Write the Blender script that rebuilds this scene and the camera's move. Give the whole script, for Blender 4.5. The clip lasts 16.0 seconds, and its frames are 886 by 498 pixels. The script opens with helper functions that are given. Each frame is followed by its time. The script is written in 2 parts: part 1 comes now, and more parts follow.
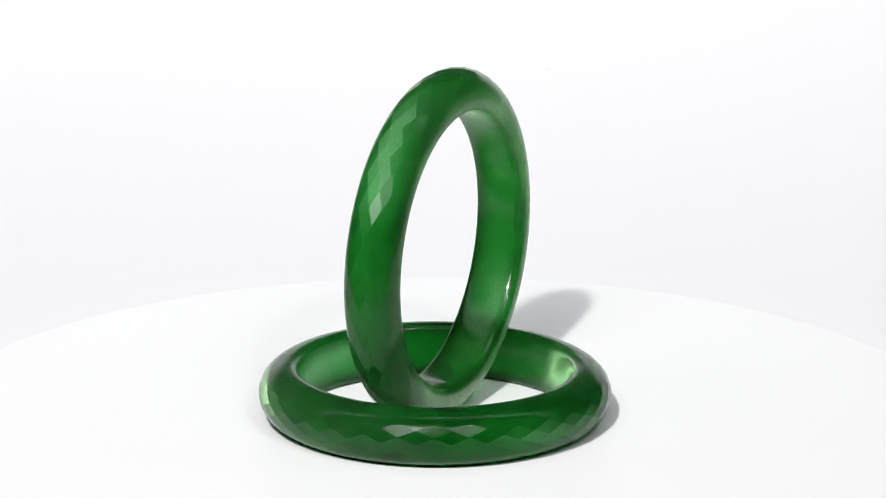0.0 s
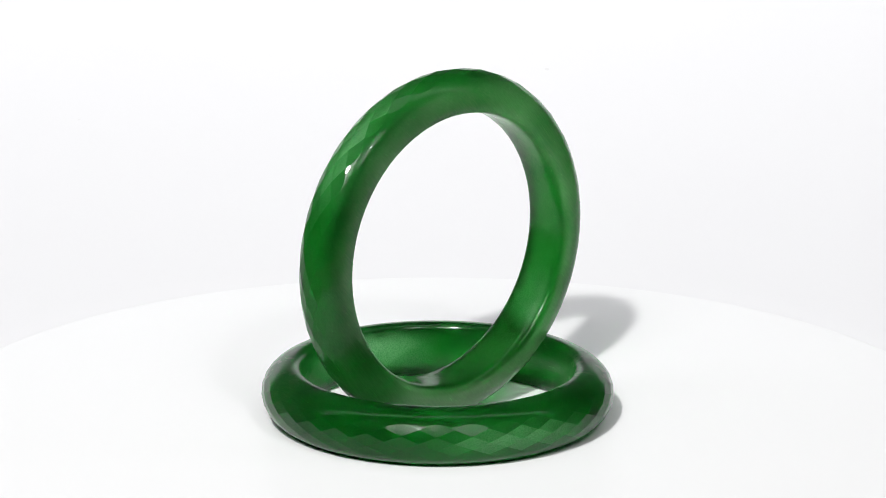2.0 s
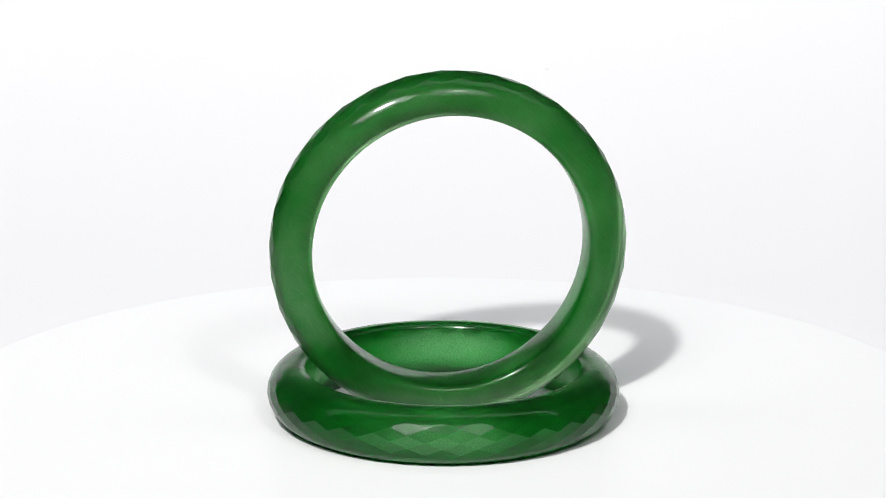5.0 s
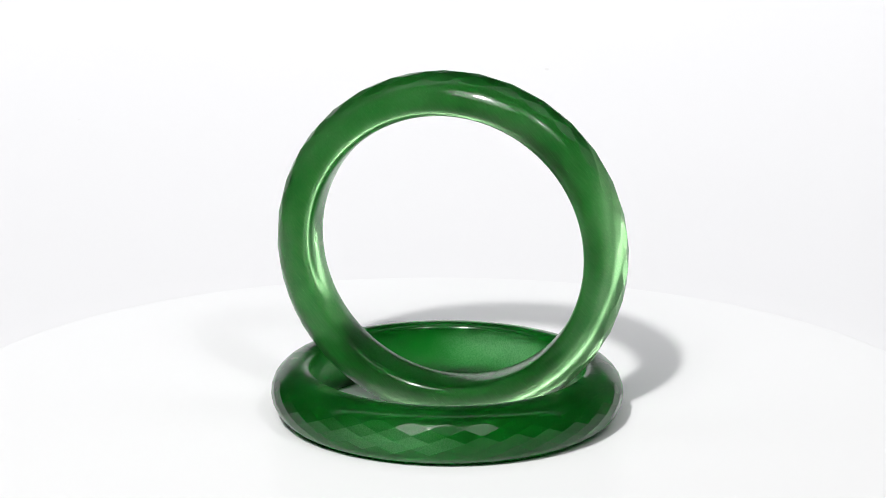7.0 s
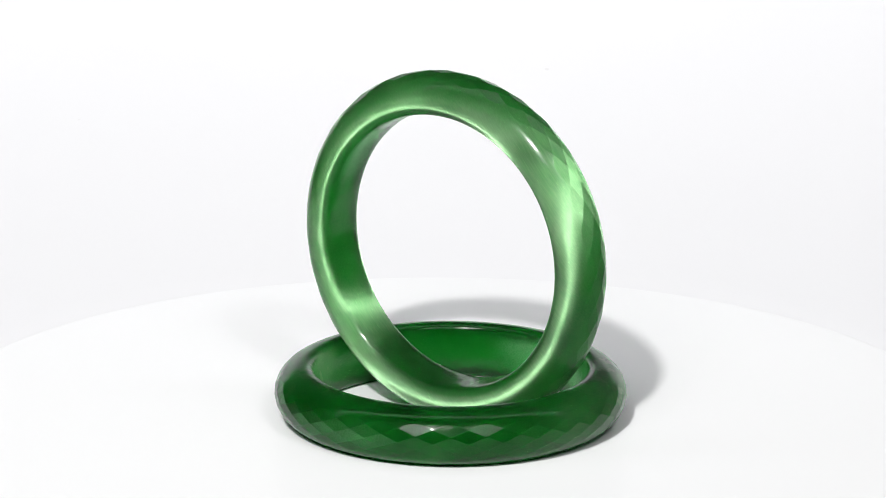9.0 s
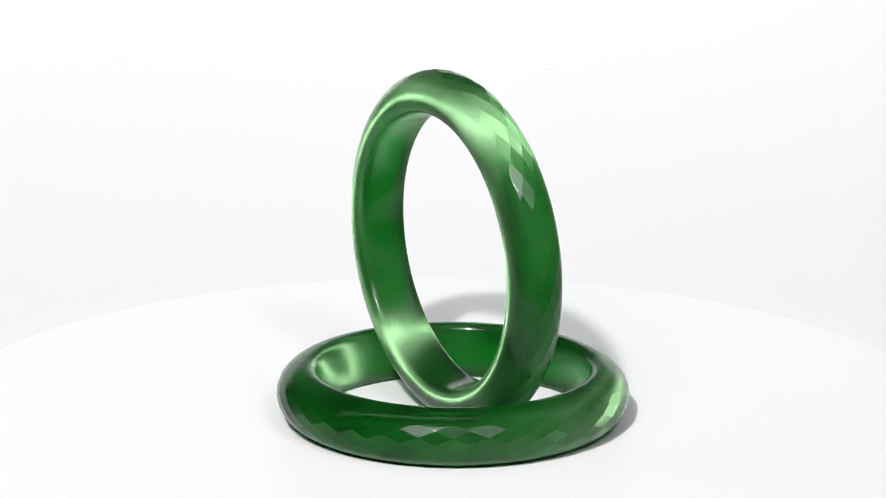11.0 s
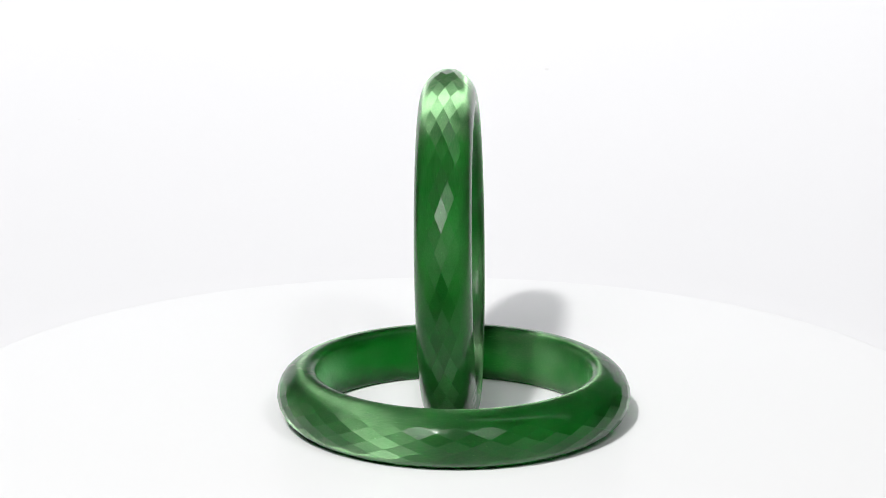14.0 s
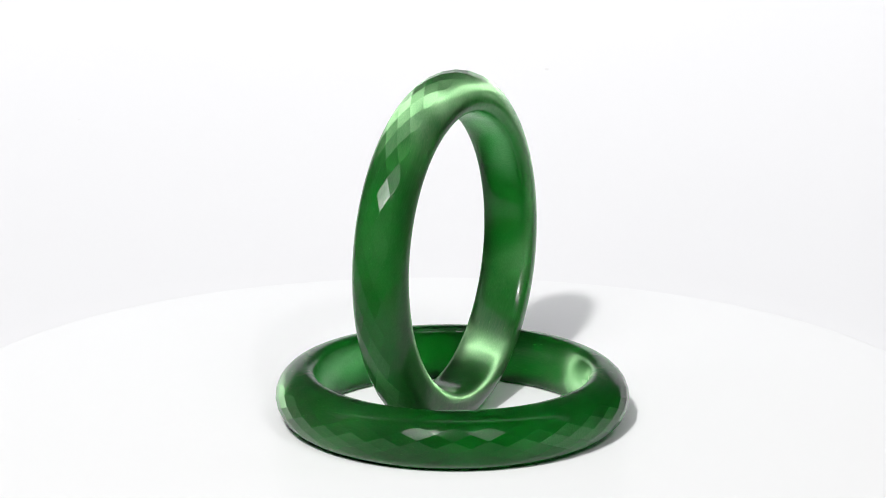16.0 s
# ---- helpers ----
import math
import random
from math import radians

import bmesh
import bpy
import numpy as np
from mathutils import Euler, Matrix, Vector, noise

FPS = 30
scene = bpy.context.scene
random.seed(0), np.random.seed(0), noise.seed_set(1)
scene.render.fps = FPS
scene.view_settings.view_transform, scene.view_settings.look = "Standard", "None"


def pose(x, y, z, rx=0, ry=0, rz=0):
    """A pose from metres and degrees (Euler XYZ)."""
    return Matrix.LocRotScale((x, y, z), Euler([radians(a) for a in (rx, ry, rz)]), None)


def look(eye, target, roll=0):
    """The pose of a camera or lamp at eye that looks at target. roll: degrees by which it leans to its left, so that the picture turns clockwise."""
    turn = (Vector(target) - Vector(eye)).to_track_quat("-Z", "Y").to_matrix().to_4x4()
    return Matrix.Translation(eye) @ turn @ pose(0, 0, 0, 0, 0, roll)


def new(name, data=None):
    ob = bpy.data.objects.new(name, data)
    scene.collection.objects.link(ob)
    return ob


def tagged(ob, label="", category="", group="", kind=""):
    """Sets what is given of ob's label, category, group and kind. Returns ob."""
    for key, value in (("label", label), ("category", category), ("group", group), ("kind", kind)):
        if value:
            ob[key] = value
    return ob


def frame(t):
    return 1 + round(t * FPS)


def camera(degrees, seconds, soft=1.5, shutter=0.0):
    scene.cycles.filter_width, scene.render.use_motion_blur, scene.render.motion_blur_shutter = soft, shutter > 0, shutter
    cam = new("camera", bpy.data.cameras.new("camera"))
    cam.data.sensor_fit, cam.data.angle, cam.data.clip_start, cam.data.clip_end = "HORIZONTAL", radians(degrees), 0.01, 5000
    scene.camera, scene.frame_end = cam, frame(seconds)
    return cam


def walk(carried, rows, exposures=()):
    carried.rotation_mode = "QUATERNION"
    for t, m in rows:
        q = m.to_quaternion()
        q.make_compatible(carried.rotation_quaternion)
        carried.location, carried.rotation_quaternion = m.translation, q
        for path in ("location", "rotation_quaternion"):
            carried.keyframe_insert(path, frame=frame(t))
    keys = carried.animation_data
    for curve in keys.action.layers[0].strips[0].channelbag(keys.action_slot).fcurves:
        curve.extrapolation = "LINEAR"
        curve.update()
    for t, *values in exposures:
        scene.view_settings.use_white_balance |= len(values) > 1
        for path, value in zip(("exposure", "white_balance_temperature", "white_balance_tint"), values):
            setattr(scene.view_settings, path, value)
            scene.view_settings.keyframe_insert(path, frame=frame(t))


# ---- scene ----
# A still camera before a turntable that carries two bangles round.
SECONDS = 16.0
TURN = -11.231  # degrees a second, clockwise from above
EYE_DISTANCE, EYE_RISE = 0.7585, 17.802
eye_y = -EYE_DISTANCE * math.cos(radians(EYE_RISE))
eye_z = EYE_DISTANCE * math.sin(radians(EYE_RISE))
cam = camera(14.433, SECONDS, soft=0.95)
stand = pose(0, eye_y, eye_z, 0, 0, 0.021) @ pose(0, 0, 0, 90 - EYE_RISE + 2.786) @ pose(0, 0, 0, 0, 0, 0.246)
walk(cam, [(0, stand), (SECONDS, stand)], exposures=[(0, 0.3), (SECONDS, 0.3)])

# ---- light ----
world = bpy.data.worlds.new("studio_air")
scene.world = world
world.use_nodes = True
world.node_tree.nodes["Background"].inputs["Color"].default_value = (0.9, 0.93, 1.0, 1)
world.node_tree.nodes["Background"].inputs["Strength"].default_value = 0.05


def lamp(name, where, target, size, watts, colour, shape="DISK"):
    data = bpy.data.lights.new(name, "AREA")
    data.shape, data.size, data.energy, data.color = shape, size, watts, colour
    ob = new(name, data)
    ob.matrix_world = look(where, target)
    return ob


def around(rise, turn, far):
    a, b = radians(rise), radians(turn)
    return (far * math.sin(b) * math.cos(a), -far * math.cos(b) * math.cos(a), far * math.sin(a))


# each studio lamp is a bare bulb before its wide, dimmer dish
lamp("key_lamp", around(42.7, -15, 1.10), (0, 0, 0.02), 0.053, 9.8, (1.0, 0.99, 0.97))
lamp("key_dish", around(42.7, -15, 1.13), (0, 0, 0.02), 0.46, 4.1, (1.0, 0.99, 0.98))
lamp("second_lamp", around(42.7, 22, 1.15), (0, 0, 0.02), 0.053, 1.3, (1.0, 0.99, 0.98))
lamp("second_dish", around(42.7, 22, 1.18), (0, 0, 0.02), 0.45, 1.6, (1.0, 0.99, 0.98))
# added fill with no known source, brightens the backdrop and its bounce
lamp("backdrop_fill", (0, 0.10, 0.85), (0, 1.10, 0.625), 1.2, 6.1, (0.98, 0.985, 1.0), "SQUARE")


# ---- materials ----
def material(name):
    m = bpy.data.materials.new(name)
    m.use_nodes = True
    return m, m.node_tree.nodes, m.node_tree.links, m.node_tree.nodes["Principled BSDF"]


def plain(name, colour, rough, spread=0.04, grain=400.0, bump=0.1, depth=0.0002, specular=0.5):
    """A painted or paper surface: slight mottling at two scales and a fine relief."""
    m, nodes, links, bsdf = material(name)
    coord = nodes.new("ShaderNodeTexCoord")
    big, fine = nodes.new("ShaderNodeTexNoise"), nodes.new("ShaderNodeTexNoise")
    big.inputs["Scale"].default_value, fine.inputs["Scale"].default_value = grain / 60, grain
    mix = nodes.new("ShaderNodeMix")
    mix.data_type = "RGBA"
    mix.inputs["A"].default_value = (*[c * (1 - spread) for c in colour], 1)
    mix.inputs["B"].default_value = (*[min(1, c * (1 + spread)) for c in colour], 1)
    relief = nodes.new("ShaderNodeBump")
    relief.inputs["Strength"].default_value, relief.inputs["Distance"].default_value = bump, depth
    links.new(coord.outputs["Object"], big.inputs["Vector"])
    links.new(coord.outputs["Object"], fine.inputs["Vector"])
    links.new(big.outputs["Fac"], mix.inputs["Factor"])
    links.new(mix.outputs["Result"], bsdf.inputs["Base Color"])
    links.new(fine.outputs["Fac"], relief.inputs["Height"])
    links.new(relief.outputs["Normal"], bsdf.inputs["Normal"])
    bsdf.inputs["Roughness"].default_value = rough
    bsdf.inputs["Specular IOR Level"].default_value = specular
    return m


def cats_eye_glass(name, sheen, askew, milk):
    """Green fibre glass. Its fibres run along the bangle's own x axis and throw the light back in a band across them.
    sheen: how strongly they do so; askew: how far they stray from one direction, which widens the band;
    milk: how much the body itself scatters."""
    m, nodes, links, bsdf = material(name)
    out = nodes["Material Output"]
    coord = nodes.new("ShaderNodeTexCoord")
    # fibres: fine streaks along x
    stretch = nodes.new("ShaderNodeMapping")
    stretch.inputs["Scale"].default_value = (220, 5200, 5200)
    fibres = nodes.new("ShaderNodeTexNoise")
    fibres.inputs["Scale"].default_value, fibres.inputs["Detail"].default_value = 1.0, 3.0
    clouds = nodes.new("ShaderNodeTexNoise")
    clouds.inputs["Scale"].default_value, clouds.inputs["Detail"].default_value = 90.0, 2.0
    links.new(coord.outputs["Object"], stretch.inputs["Vector"])
    links.new(stretch.outputs["Vector"], fibres.inputs["Vector"])
    links.new(coord.outputs["Object"], clouds.inputs["Vector"])
    tone = nodes.new("ShaderNodeMath")
    tone.operation = "MULTIPLY_ADD"
    tone.inputs[1].default_value = 0.20
    tone.use_clamp = True
    crisp = nodes.new("ShaderNodeMapRange")
    crisp.inputs["From Min"].default_value, crisp.inputs["From Max"].default_value = 0.36, 0.66
    links.new(fibres.outputs["Fac"], crisp.inputs["Value"])
    links.new(crisp.outputs["Result"], tone.inputs[0])
    half = nodes.new("ShaderNodeMath")
    half.operation = "MULTIPLY_ADD"
    half.inputs[1].default_value, half.inputs[2].default_value = 1.15, -0.19
    links.new(clouds.outputs["Fac"], half.inputs[0])
    links.new(half.outputs[0], tone.inputs[2])
    body = nodes.new("ShaderNodeMix")
    body.data_type = "RGBA"
    body.inputs["A"].default_value = (0.0002, 0.006, 0.0007, 1)
    body.inputs["B"].default_value = (0.0008 * milk, 0.036 * milk, 0.0038 * milk, 1)
    links.new(tone.outputs[0], body.inputs["Factor"])
    # single pale fibres, broken at the surface
    thread = nodes.new("ShaderNodeMapping")
    thread.inputs["Scale"].default_value, thread.inputs["Location"].default_value = (420, 3800, 3800), (3.1, 7.7, 1.3)
    flaws = nodes.new("ShaderNodeTexNoise")
    flaws.inputs["Scale"].default_value, flaws.inputs["Detail"].default_value = 1.0, 1.0
    pick = nodes.new("ShaderNodeMapRange")
    pick.inputs["From Min"].default_value, pick.inputs["From Max"].default_value, pick.inputs["To Max"].default_value = 0.70, 0.80, 0.8
    links.new(coord.outputs["Object"], thread.inputs["Vector"])
    links.new(thread.outputs["Vector"], flaws.inputs["Vector"])
    links.new(flaws.outputs["Fac"], pick.inputs["Value"])
    pale = nodes.new("ShaderNodeMix")
    pale.data_type = "RGBA"
    pale.inputs["B"].default_value = (0.06, 0.24, 0.07, 1)
    links.new(body.outputs["Result"], pale.inputs["A"])
    links.new(pick.outputs["Result"], pale.inputs["Factor"])
    links.new(pale.outputs["Result"], bsdf.inputs["Base Color"])
    # polish: fine pits and scratches
    pits = nodes.new("ShaderNodeTexNoise")
    pits.inputs["Scale"].default_value, pits.inputs["Detail"].default_value = 2400.0, 2.0
    wave = nodes.new("ShaderNodeTexNoise")
    wave.inputs["Scale"].default_value = 260.0
    links.new(coord.outputs["Object"], pits.inputs["Vector"])
    links.new(coord.outputs["Object"], wave.inputs["Vector"])
    # the facets' edges are rounded by the polish
    edge = nodes.new("ShaderNodeBevel")
    edge.samples = 6
    edge.inputs["Radius"].default_value = 0.00016
    relief = nodes.new("ShaderNodeBump")
    relief.inputs["Strength"].default_value, relief.inputs["Distance"].default_value = 0.30, 0.00004
    links.new(edge.outputs["Normal"], relief.inputs["Normal"])
    links.new(pits.outputs["Fac"], relief.inputs["Height"])
    swell = nodes.new("ShaderNodeBump")
    swell.inputs["Strength"].default_value, swell.inputs["Distance"].default_value = 0.16, 0.0003
    links.new(wave.outputs["Fac"], swell.inputs["Height"])
    links.new(relief.outputs["Normal"], swell.inputs["Normal"])
    links.new(swell.outputs["Normal"], bsdf.inputs["Normal"])
    matt = nodes.new("ShaderNodeMapRange")
    matt.inputs["To Min"].default_value, matt.inputs["To Max"].default_value = 0.16, 0.30
    matt.inputs["From Min"].default_value, matt.inputs["From Max"].default_value = 0.35, 0.65
    links.new(wave.outputs["Fac"], matt.inputs["Value"])
    links.new(matt.outputs["Result"], bsdf.inputs["Roughness"])
    bsdf.inputs["IOR"].default_value = 1.45
    bsdf.inputs["Specular IOR Level"].default_value = 0.02
    bsdf.inputs["Coat Weight"].default_value, bsdf.inputs["Coat Roughness"].default_value, bsdf.inputs["Coat IOR"].default_value = 0.40, 0.08, 1.5
    links.new(swell.outputs["Normal"], bsdf.inputs["Coat Normal"])
    bsdf.inputs["Subsurface Weight"].default_value = 1.0
    bsdf.inputs["Subsurface Radius"].default_value = (0.25, 1.0, 0.3)
    bsdf.inputs["Subsurface Scale"].default_value = 0.006
    # the band of the fibres: their direction, bent by the refraction at the surface
    way = nodes.new("ShaderNodeVectorTransform")
    way.vector_type, way.convert_from, way.convert_to = "VECTOR", "OBJECT", "WORLD"
    # the fibre bundles waver a little from place to place
    bundles, waver = nodes.new("ShaderNodeTexNoise"), nodes.new("ShaderNodeVectorMath")
    bundles.inputs["Scale"].default_value, bundles.inputs["Detail"].default_value = 60.0, 1.0
    waver.operation = "MULTIPLY_ADD"
    waver.inputs[1].default_value, waver.inputs[2].default_value = (0.0, 0.06, 0.06), (1.0, -0.03, -0.03)
    links.new(coord.outputs["Object"], bundles.inputs["Vector"])
    links.new(bundles.outputs["Color"], waver.inputs[0])
    # and single fibres lie askew, most by little, a few by much
    chance, shifted, other, skew, strew = (nodes.new("ShaderNodeTexWhiteNoise"), nodes.new("ShaderNodeVectorMath"), nodes.new("ShaderNodeTexWhiteNoise"),
                                           nodes.new("ShaderNodeVectorMath"), nodes.new("ShaderNodeVectorMath"))
    shifted.operation, skew.operation, strew.operation = "ADD", "MULTIPLY", "MULTIPLY_ADD"
    shifted.inputs[1].default_value = (0.37, 0.11, 0.73)
    centred = []
    for one in (chance, other):
        mid = nodes.new("ShaderNodeVectorMath")
        mid.operation = "SUBTRACT"
        mid.inputs[1].default_value = (0.5, 0.5, 0.5)
        links.new(one.outputs["Color"], mid.inputs[0])
        centred.append(mid)
    links.new(coord.outputs["Object"], chance.inputs["Vector"])
    links.new(coord.outputs["Object"], shifted.inputs[0])
    links.new(shifted.outputs[0], other.inputs["Vector"])
    links.new(centred[0].outputs[0], skew.inputs[0])
    links.new(centred[1].outputs[0], skew.inputs[1])
    links.new(skew.outputs[0], strew.inputs[0])
    strew.inputs[1].default_value = (0.0, askew, askew)
    links.new(waver.outputs[0], strew.inputs[2])
    links.new(strew.outputs[0], way.inputs[0])
    geo = nodes.new("ShaderNodeNewGeometry")
    dot = nodes.new("ShaderNodeVectorMath")
    dot.operation = "DOT_PRODUCT"
    links.new(way.outputs[0], dot.inputs[0])
    # mostly the facet's own normal, in part that of the round body within
    flat_ = nodes.new("ShaderNodeVectorMath")
    flat_.operation = "MULTIPLY"
    flat_.inputs[1].default_value = (1, 1, 0)
    spoke, core, arm = nodes.new("ShaderNodeVectorMath"), nodes.new("ShaderNodeVectorMath"), nodes.new("ShaderNodeVectorMath")
    spoke.operation, core.operation, arm.operation = "NORMALIZE", "SCALE", "SUBTRACT"
    core.inputs["Scale"].default_value = 0.0335
    rounded, turn = nodes.new("ShaderNodeVectorMath"), nodes.new("ShaderNodeVectorTransform")
    rounded.operation = "NORMALIZE"
    turn.vector_type, turn.convert_from, turn.convert_to = "VECTOR", "OBJECT", "WORLD"
    both_n, mean_n = nodes.new("ShaderNodeVectorMath"), nodes.new("ShaderNodeVectorMath")
    both_n.operation, mean_n.operation = "ADD", "NORMALIZE"
    links.new(coord.outputs["Object"], flat_.inputs[0])
    links.new(flat_.outputs[0], spoke.inputs[0])
    links.new(spoke.outputs[0], core.inputs[0])
    links.new(coord.outputs["Object"], arm.inputs[0])
    links.new(core.outputs[0], arm.inputs[1])
    links.new(arm.outputs[0], rounded.inputs[0])
    links.new(rounded.outputs[0], turn.inputs[0])
    share = nodes.new("ShaderNodeVectorMath")
    share.operation = "SCALE"
    share.inputs["Scale"].default_value = 0.18
    links.new(turn.outputs[0], share.inputs[0])
    links.new(share.outputs[0], both_n.inputs[0])
    links.new(geo.outputs["Normal"], both_n.inputs[1])
    links.new(both_n.outputs[0], mean_n.inputs[0])
    links.new(mean_n.outputs[0], dot.inputs[1])
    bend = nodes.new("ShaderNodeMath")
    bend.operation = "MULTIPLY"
    # the bend grows where light falls in flat, judged from one fixed direction
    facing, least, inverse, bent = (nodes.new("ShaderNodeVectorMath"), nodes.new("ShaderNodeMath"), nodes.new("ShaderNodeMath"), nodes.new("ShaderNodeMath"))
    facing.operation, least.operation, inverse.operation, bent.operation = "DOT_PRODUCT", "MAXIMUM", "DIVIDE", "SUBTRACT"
    # fixed halfway between lamps and camera, so the band fits this view only
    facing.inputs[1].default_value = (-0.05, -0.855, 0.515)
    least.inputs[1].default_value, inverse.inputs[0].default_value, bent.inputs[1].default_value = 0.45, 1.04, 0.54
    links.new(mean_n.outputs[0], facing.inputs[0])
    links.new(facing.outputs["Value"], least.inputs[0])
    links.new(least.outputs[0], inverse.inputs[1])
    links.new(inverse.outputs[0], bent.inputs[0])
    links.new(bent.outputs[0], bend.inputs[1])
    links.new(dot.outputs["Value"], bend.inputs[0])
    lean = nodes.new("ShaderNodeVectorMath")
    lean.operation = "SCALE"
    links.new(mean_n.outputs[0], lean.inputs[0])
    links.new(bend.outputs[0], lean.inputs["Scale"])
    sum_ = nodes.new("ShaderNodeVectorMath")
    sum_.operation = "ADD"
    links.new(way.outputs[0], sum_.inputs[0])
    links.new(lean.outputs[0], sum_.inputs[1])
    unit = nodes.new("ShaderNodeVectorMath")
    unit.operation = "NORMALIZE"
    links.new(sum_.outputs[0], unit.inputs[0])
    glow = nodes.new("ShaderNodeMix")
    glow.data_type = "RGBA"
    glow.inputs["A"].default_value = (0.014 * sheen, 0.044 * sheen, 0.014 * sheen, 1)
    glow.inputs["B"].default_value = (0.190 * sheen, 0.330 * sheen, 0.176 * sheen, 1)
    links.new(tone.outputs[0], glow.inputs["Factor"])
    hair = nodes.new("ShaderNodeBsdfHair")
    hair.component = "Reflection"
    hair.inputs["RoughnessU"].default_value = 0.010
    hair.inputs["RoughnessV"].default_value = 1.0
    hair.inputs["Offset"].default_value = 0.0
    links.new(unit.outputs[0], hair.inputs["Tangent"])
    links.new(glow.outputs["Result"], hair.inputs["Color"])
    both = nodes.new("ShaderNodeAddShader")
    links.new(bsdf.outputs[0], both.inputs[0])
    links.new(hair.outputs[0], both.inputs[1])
    # what shines through from behind, tinted at each surface that it crosses
    clear = nodes.new("ShaderNodeBsdfRefraction")
    # where the fibres end at the surface they pipe the light through, each end a speck of its own
    ends, open_, specks, grit, piped = (nodes.new("ShaderNodeMath"), nodes.new("ShaderNodeMapRange"), nodes.new("ShaderNodeTexNoise"),
                                        nodes.new("ShaderNodeMapRange"), nodes.new("ShaderNodeMath"))
    ends.operation, piped.operation = "ABSOLUTE", "MULTIPLY"
    open_.interpolation_type = "SMOOTHSTEP"
    open_.inputs["From Min"].default_value, open_.inputs["From Max"].default_value = 0.82, 1.0
    specks.inputs["Scale"].default_value, specks.inputs["Detail"].default_value = 3400.0, 1.0
    grit.inputs["From Min"].default_value, grit.inputs["From Max"].default_value, grit.inputs["To Min"].default_value = 0.36, 0.64, 0.6
    links.new(dot.outputs["Value"], ends.inputs[0])
    links.new(ends.outputs[0], open_.inputs["Value"])
    links.new(coord.outputs["Object"], specks.inputs["Vector"])
    links.new(specks.outputs["Fac"], grit.inputs["Value"])
    links.new(open_.outputs["Result"], piped.inputs[0])
    links.new(grit.outputs["Result"], piped.inputs[1])
    tint = nodes.new("ShaderNodeMix")
    tint.data_type = "RGBA"
    tint.inputs["A"].default_value = (0.040, 0.270, 0.068, 1)
    tint.inputs["B"].default_value = (0.36, 0.58, 0.38, 1)
    links.new(piped.outputs[0], tint.inputs["Factor"])
    links.new(tint.outputs["Result"], clear.inputs["Color"])
    clear.inputs["Roughness"].default_value, clear.inputs["IOR"].default_value = 0.5, 1.52
    links.new(swell.outputs["Normal"], clear.inputs["Normal"])
    all_ = nodes.new("ShaderNodeAddShader")
    links.new(both.outputs[0], all_.inputs[0])
    links.new(clear.outputs[0], all_.inputs[1])
    links.new(all_.outputs[0], out.inputs["Surface"])
    return m


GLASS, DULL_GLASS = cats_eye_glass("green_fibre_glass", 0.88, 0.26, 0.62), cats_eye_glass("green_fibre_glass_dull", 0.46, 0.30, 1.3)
PAPER = plain("white_backdrop_paper", (0.752, 0.754, 0.772), 0.9, 0.01, 700, 0.1, 0.0001, 0.2)
PLATE = plain("white_turntable_plastic", (0.752, 0.759, 0.772), 0.35, 0.008, 500, 0.0, 0.00005, 0.08)
WALL = plain("grey_studio_wall", (0.07, 0.07, 0.075), 0.85, 0.06, 60, 0.2, 0.001)
FLOOR = plain("dark_studio_floor", (0.10, 0.10, 0.105), 0.7, 0.1, 40, 0.1, 0.001)
WOOD = plain("pale_table_top", (0.10, 0.075, 0.055), 0.6, 0.12, 120, 0.1, 0.0005)
DUST = plain("grey_dust", (0.70, 0.70, 0.71), 0.95, 0.1, 3000, 0.2, 0.0001)


# ---- building ----
def part(name, bm, mat, parent=None, label=""):
    data = bpy.data.meshes.new(name)
    bm.to_mesh(data)
    bm.free()
    data.materials.append(mat)
    ob = new(name, data)
    ob.parent = parent
    return tagged(ob, label)


def box(x0, y0, z0, x1, y1, z1, bevel=0.0):
    bm = bmesh.new()
    bmesh.ops.create_cube(bm, size=1)
    for v in bm.verts:
        v.co = Vector(((x0 + x1) / 2 + v.co.x * (x1 - x0), (y0 + y1) / 2 + v.co.y * (y1 - y0), (z0 + z1) / 2 + v.co.z * (z1 - z0)))
    if bevel:
        bmesh.ops.bevel(bm, geom=list(bm.edges), offset=bevel, segments=3, affect="EDGES", profile=0.6)
    return bm


def turned(profile, steps, smooth=True):
    """A closed body of revolution about z from (radius, height) points that begin and end on the axis."""
    bm = bmesh.new()
    rings = []
    for r, z in profile:
        if r < 1e-6:
            rings.append([bm.verts.new((0, 0, z))])
        else:
            rings.append([bm.verts.new((r * math.cos(2 * math.pi * i / steps), r * math.sin(2 * math.pi * i / steps), z)) for i in range(steps)])
    for a, b in zip(rings, rings[1:]):
        for i in range(steps):
            j = (i + 1) % steps
            if len(a) == 1:
                bm.faces.new((a[0], b[i], b[j]))
            elif len(b) == 1:
                bm.faces.new((a[i], b[0], a[j]))
            else:
                bm.faces.new((a[i], b[i], b[j], a[j]))
    bmesh.ops.recalc_face_normals(bm, faces=bm.faces)
    for f in bm.faces:
        f.smooth = smooth
    return bm


# ---- the studio ----
TABLE_Z = -0.042
ROOM_FLOOR = -0.80


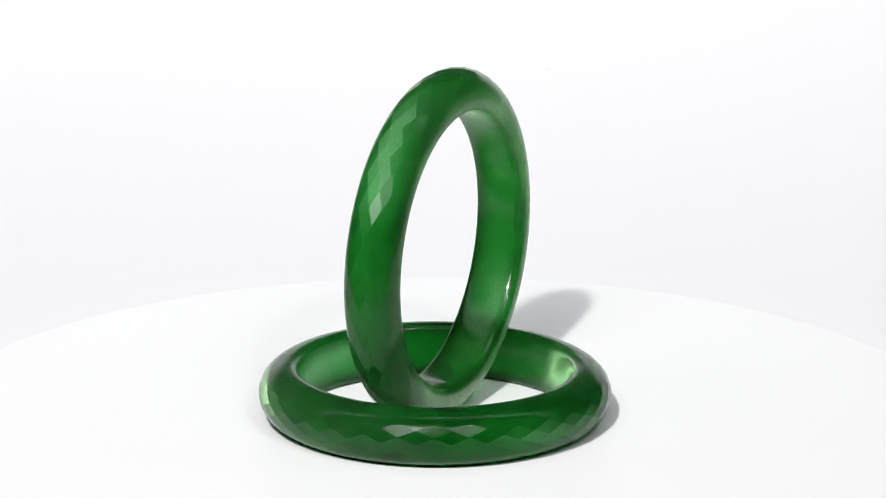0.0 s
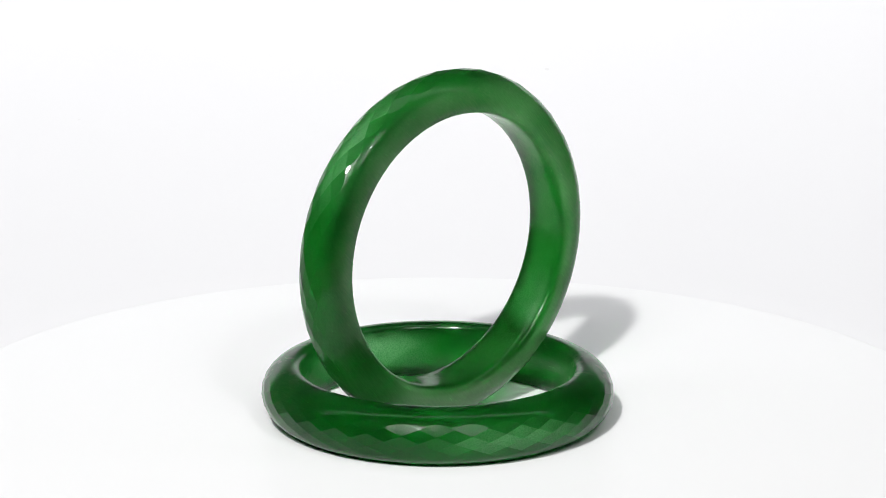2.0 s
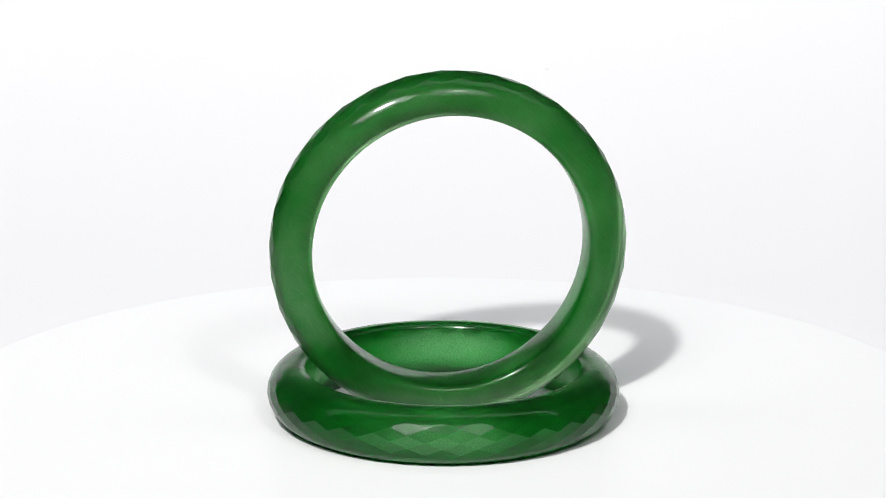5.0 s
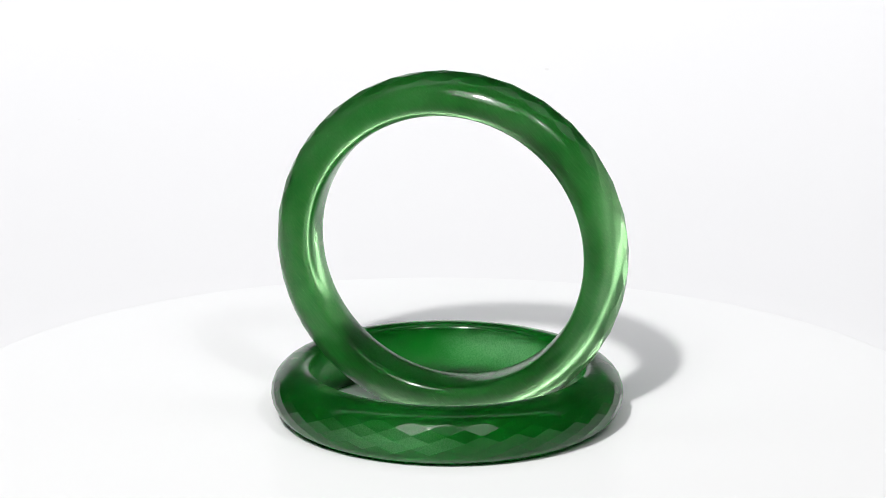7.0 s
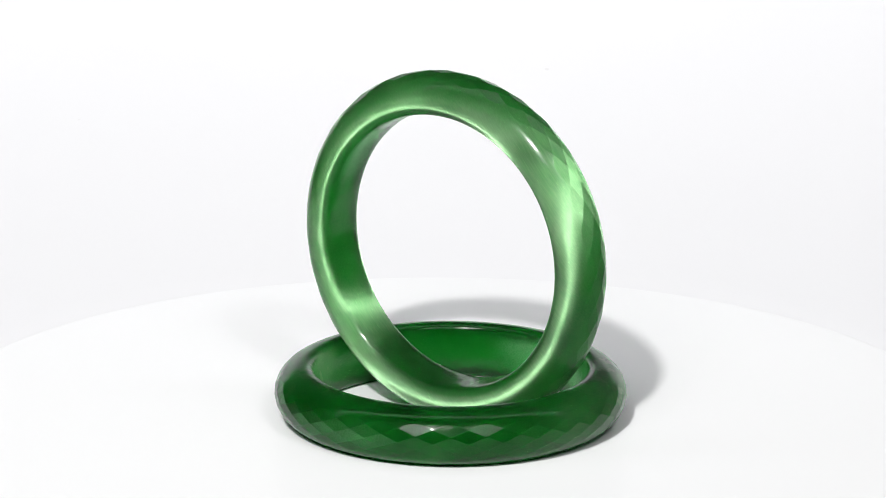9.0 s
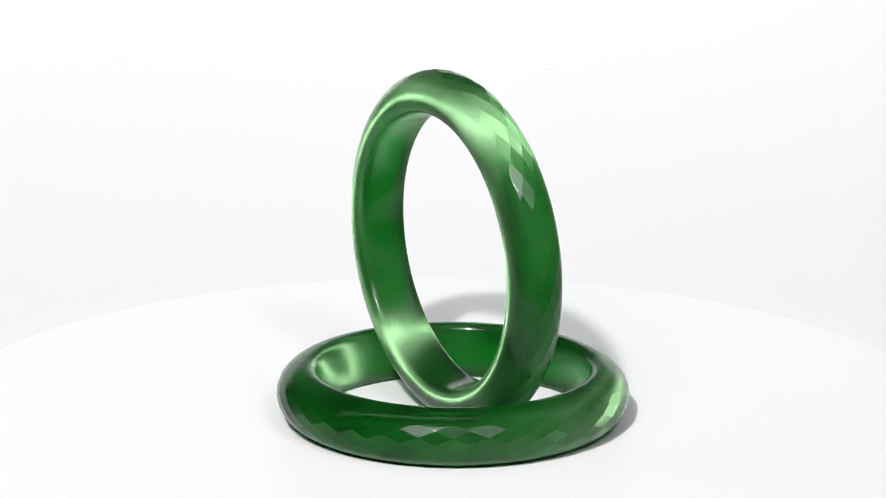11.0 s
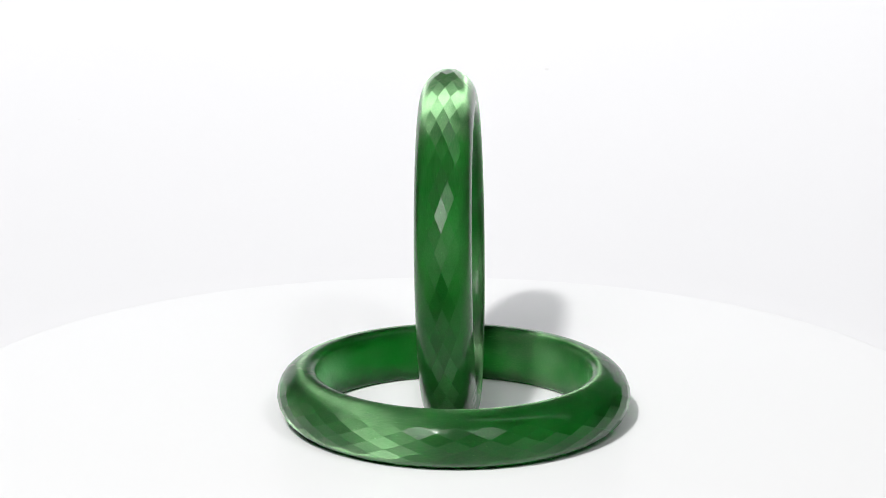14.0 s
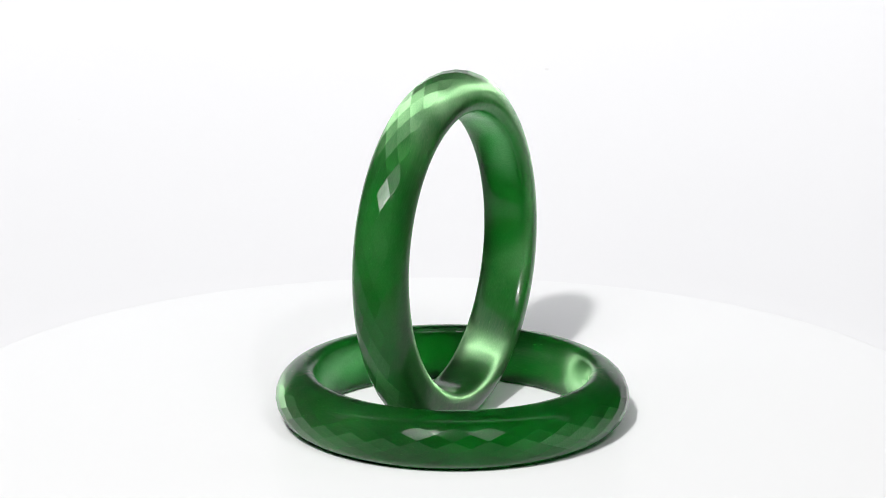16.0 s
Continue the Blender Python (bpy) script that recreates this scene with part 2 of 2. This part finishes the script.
def studio():
    lo_x, hi_x, lo_y, hi_y, hi_z, th = -2.2, 2.2, -2.6, 1.6, 1.9, 0.1
    for name, b in (("wall_north", (lo_x - th, hi_y, ROOM_FLOOR, hi_x + th, hi_y + th, hi_z)), ("wall_south", (lo_x - th, lo_y - th, ROOM_FLOOR, hi_x + th, lo_y, hi_z)),
                    ("wall_west", (lo_x - th, lo_y, ROOM_FLOOR, lo_x, hi_y, hi_z)), ("wall_east", (hi_x, lo_y, ROOM_FLOOR, hi_x + th, hi_y, hi_z))):
        tagged(part(name, box(*b), WALL), "plain dark grey studio wall", "wall", kind="structure")
    tagged(part("ceiling", box(lo_x - th, lo_y - th, hi_z, hi_x + th, hi_y + th, hi_z + th), WALL), "plain dark grey studio ceiling", "ceiling", kind="structure")
    tagged(part("floor", box(lo_x - th, lo_y - th, ROOM_FLOOR - th, hi_x + th, hi_y + th, ROOM_FLOOR), FLOOR), "dark plain studio floor", "floor", kind="structure")


def table():
    t = new("table")
    top = TABLE_Z - 0.002
    t.location = (0, 0.1, ROOM_FLOOR)
    h = top - ROOM_FLOOR
    part("tabletop", box(-0.85, -0.55, h - 0.03, 0.85, 0.85, h, 0.003), WOOD, t)
    for x in (-0.8, 0.74):
        for y in (-0.5, 0.74):
            part("leg", box(x, y, 0, x + 0.06, y + 0.06, h - 0.03, 0.003), WOOD, t)
    tagged(t, "plain wooden studio table under the white sweep", "table")


def sweep():
    """One white sheet that lies on the table and rises in a bow behind."""
    line = [(-0.13, 0.0), (0.16, 0.0)]
    y, z, n = 0.16, 0.0, 40
    for i in range(n):
        u = (i + 0.5) / n
        a = math.pi / 2 * u * u * (3 - 2 * u)
        y, z = y + 0.85 / n * math.cos(a), z + 0.85 / n * math.sin(a)
        if z > 0.25:
            break
        line.append((y, z))
    th = 0.0015
    bm = bmesh.new()
    rows = []
    for i, (y, z) in enumerate(line):
        y0, z0 = line[max(0, i - 1)]
        y1, z1 = line[min(len(line) - 1, i + 1)]
        n = Vector((0, -(z1 - z0), y1 - y0)).normalized() * th
        rows.append([bm.verts.new((x, y + n.y * k, z + n.z * k)) for k in (1, 0) for x in (-0.38, 0.38)])
    for a, b in zip(rows, rows[1:]):
        for i, j in ((0, 1), (1, 3), (3, 2), (2, 0)):
            bm.faces.new((a[i], a[j], b[j], b[i]))
    bm.faces.new(rows[0])
    bm.faces.new(rows[-1])
    bmesh.ops.recalc_face_normals(bm, faces=bm.faces)
    for f in bm.faces:
        wide = abs(f.normal.x) < 0.5
        f.smooth = wide and len(f.verts) == 4
        if not wide:
            for e in f.edges:
                e.smooth = False
    ob = part("backdrop", bm, PAPER)
    ob.location.z = TABLE_Z - 0.0015
    tagged(ob, "white paper backdrop sweeping up behind the turntable", "backdrop", kind="structure")


PLATE_R = 0.1161


def turntable():
    t = new("turntable")
    t.location = (0, 0, TABLE_Z)
    h = -TABLE_Z
    part("base", turned([(0, 0), (0.082, 0), (0.085, 0.002), (0.085, 0.028), (0.083, 0.030), (0, 0.030)], 96, False), PLATE, t, "round white plastic base")
    part("spindle", turned([(0, 0.030), (0.02, 0.030), (0.02, h - 0.006), (0, h - 0.006)], 32), PLATE, t)
    rim = [(0, h - 0.006), (PLATE_R - 0.0015, h - 0.006), (PLATE_R, h - 0.0045)]
    rim += [(PLATE_R - 0.0015 + 0.0015 * math.cos(a), h - 0.0015 + 0.0015 * math.sin(a)) for a in (0, 0.4, 0.8, 1.2, math.pi / 2)]
    rim += [(PLATE_R - 0.003, h), (0, h)]
    bm = turned(rim, 192, True)
    plate = part("plate", bm, PLATE, t, "round glossy white turntable plate")
    for f in plate.data.polygons:
        f.use_smooth = abs(f.normal.z) < 0.99
    tagged(t, "round white motorised display turntable on a paper sweep", "turntable")
    return plate


# ---- the bangles ----
FACETS = 32
LYING_WIDE, STANDING_WIDE = 1.026, 0.985
LYING_OUTER, STANDING_OUTER, STANDING_LARGE = 1.018, 1.030, 1.010
BORE = 0.02930
FIBRE_TILT = -48.5


def bangle(name, glass, wide, large, thick, phase):
    """A D-shaped bangle about its own z axis: five rows of diamond facets round the outside, scalloped where they meet the smooth shoulders."""
    c, a = math.cos(math.pi / FACETS), 0.00137
    r = [0.038, 0.038 * c]
    for k in (1, 2):
        r.append(2 * r[k] * c - r[k - 1])
    step = 2 * math.pi / FACETS
    bm = bmesh.new()

    def at(radius, z, angle):
        angle += phase * step
        return bm.verts.new((radius * math.cos(angle), radius * math.sin(angle), z))

    rows = {}
    for k in range(-2, 3):
        off = 0.5 if k % 2 else 0.0
        rows[k] = [at(r[abs(k)], k * a, (i + off) * step) for i in range(FACETS)]
    flat = []
    # rows of whole diamonds: centres on rows 0 and +-1
    for k in (-1, 0, 1):
        for i in range(FACETS):
            if k % 2:
                side = (rows[k][i], rows[k][(i + 1) % FACETS])
                tip = (i + 1) % FACETS
            else:
                side = (rows[k][i], rows[k][(i + 1) % FACETS])
                tip = i
            flat.append(bm.faces.new((side[0], rows[k - 1][tip], side[1], rows[k + 1][tip])))
    # outer rows: a point inwards, an arc outwards
    arcs = {}
    n_arc = 8
    for s in (-1, 1):
        line = []
        for i in range(FACETS):
            v0, v1, foot = rows[2 * s][i], rows[2 * s][(i + 1) % FACETS], rows[s][i]
            mid = (v0.co + v1.co) / 2
            up = mid - foot.co
            pts = []
            for j in range(1, n_arc):
                u = j / n_arc
                pts.append(bm.verts.new(v0.co.lerp(v1.co, u) + up * 0.7 * (1 - (2 * u - 1) ** 2)))
            flat.append(bm.faces.new((v0, foot, v1, *reversed(pts))))
            line += [v0, *pts]
        arcs[s] = line
    smooth = []
    n = FACETS * n_arc
    # shoulders, flanks and inside: rings of (radius, height)
    prof = [(0.03615, 0.00410), (0.03560, 0.00462), (0.03490, 0.00510), (0.03405, 0.00552), (0.03320, 0.00580), (0.03220, 0.00597), (0.03130, 0.00600),
            (0.03070, 0.00588), (0.03015, 0.00560), (0.02982, 0.00522), (0.02960, 0.00465), (0.02946, 0.00380), (0.02935, 0.00250), (0.02930, 0.0)]
    start = 0.0
    last = {}
    for s in (-1, 1):
        before = arcs[s]
        for radius, z in prof:
            if z == 0.0 and s == 1:
                ring = last[-1]
            else:
                ring = [at(radius, s * z, (start + i / n_arc) * step) for i in range(n)]
            for i in range(n):
                j = (i + 1) % n
                smooth.append(bm.faces.new((before[i], before[j], ring[j], ring[i])))
            before = ring
        last[s] = before
    bmesh.ops.recalc_face_normals(bm, faces=bm.faces)
    for f in flat:
        f.smooth = False
    for f in smooth:
        f.smooth = True
    for f in flat:
        for e in f.edges:
            e.smooth = False
    # the hand polish leaves each facet a little domed
    tips = bmesh.ops.poke(bm, faces=flat)
    for v in tips["verts"]:
        out = Vector((v.co.x, v.co.y, 0)).normalized()
        v.co += out * random.uniform(0.000004, 0.000020)
    for f in tips["faces"]:
        f.smooth = True
    def sized(q):
        return (BORE + (q - BORE) * thick) * large

    for v in bm.verts:
        q = math.hypot(v.co.x, v.co.y)
        v.co = Vector((v.co.x * sized(q) / q, v.co.y * sized(q) / q, v.co.z * wide))
    ob = part(name, bm, glass)
    # the smooth part takes the normals of a true body of revolution, so that its shoulders run clean into the facets
    outline = [(r[k], k * a) for k in range(3)] + prof
    outline = [(sized(q), z * wide) for q, z in outline]
    slopes = []
    for k in range(len(outline)):
        q0, z0 = outline[max(0, k - 1)]
        q1, z1 = outline[min(len(outline) - 1, k + 1)]
        slopes.append(Vector((z1 - z0, -(q1 - q0))).normalized())
    slopes[0], slopes[-1] = Vector((1, 0)), Vector((-1, 0))

    def turned_normal(co):
        q, z = math.hypot(co.x, co.y), abs(co.z)
        best = None
        for k in range(len(outline) - 1):
            p0, p1, p = Vector(outline[k]), Vector(outline[k + 1]), Vector((q, z))
            u = max(0.0, min(1.0, (p - p0).dot(p1 - p0) / (p1 - p0).length_squared))
            d = (p - p0.lerp(p1, u)).length
            if best is None or d < best[0]:
                best = (d, slopes[k].lerp(slopes[k + 1], u))
        n2 = best[1]
        return Vector((n2.x * co.x / q, n2.x * co.y / q, n2.y if co.z >= 0 else -n2.y)).normalized()

    me = ob.data
    known = {}
    normals = [Vector(c.vector) for c in me.corner_normals]
    for f in me.polygons:
        if len(f.vertices) == 4:
            for corner in f.loop_indices:
                i = me.loops[corner].vertex_index
                if i not in known:
                    known[i] = turned_normal(me.vertices[i].co)
                normals[corner] = known[i]
    me.normals_split_custom_set(normals)
    return ob


def lying_pose(t):
    return pose(0, 0, 0, 0, 0, TURN * t) @ pose(-0.00188, 0.00117, 0.006 * LYING_WIDE, 0, 0, 143.8)


def standing_pose(t):
    return pose(0, 0, 0, 0, 0, TURN * t) @ pose(-0.00080, 0.00170, 0.03838, 0, 0, 64.455) @ pose(0, 0, 0, 91.5) @ pose(0, 0, 0, 0, 0, FIBRE_TILT)


def speck(x, y, z, tilt, size):
    """A fleck on the paper: a low uneven dome."""
    bm = bmesh.new()
    bmesh.ops.create_icosphere(bm, subdivisions=2, radius=size / 2)
    for v in bm.verts:
        k = 1 + 0.35 * noise.noise(v.co * 1500)
        v.co = Vector((v.co.x * k, v.co.y * k, v.co.z * 0.12))
    ob = part("fleck", bm, DUST)
    ob.matrix_world = pose(x, y, z, tilt)
    tagged(ob, "tiny pale grey fleck on the white backdrop paper", "fleck", group="flecks on the backdrop")


studio()
table()
sweep()
speck(0.0338, 0.4135, -0.0109, 20.9, 0.0015)
speck(-0.1182, 0.3807, -0.0212, 15.3, 0.0008)
TURN_PLATE = turntable()
lying = tagged(bangle("bangle", DULL_GLASS, LYING_WIDE, 1.0, LYING_OUTER, -0.3), "faceted green cat's-eye glass bangle lying flat on the turntable", "bangle", group="pair of bangles")
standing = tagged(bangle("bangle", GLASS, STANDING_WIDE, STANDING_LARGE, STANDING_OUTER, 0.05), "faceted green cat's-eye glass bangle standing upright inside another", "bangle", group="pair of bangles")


def motions():
    times = [0.5 * i for i in range(33)]
    walk(lying, [(t, lying_pose(t)) for t in times])
    walk(standing, [(t, standing_pose(t)) for t in times])
    walk(TURN_PLATE, [(t, pose(0, 0, 0, 0, 0, TURN * t)) for t in times])


motions()
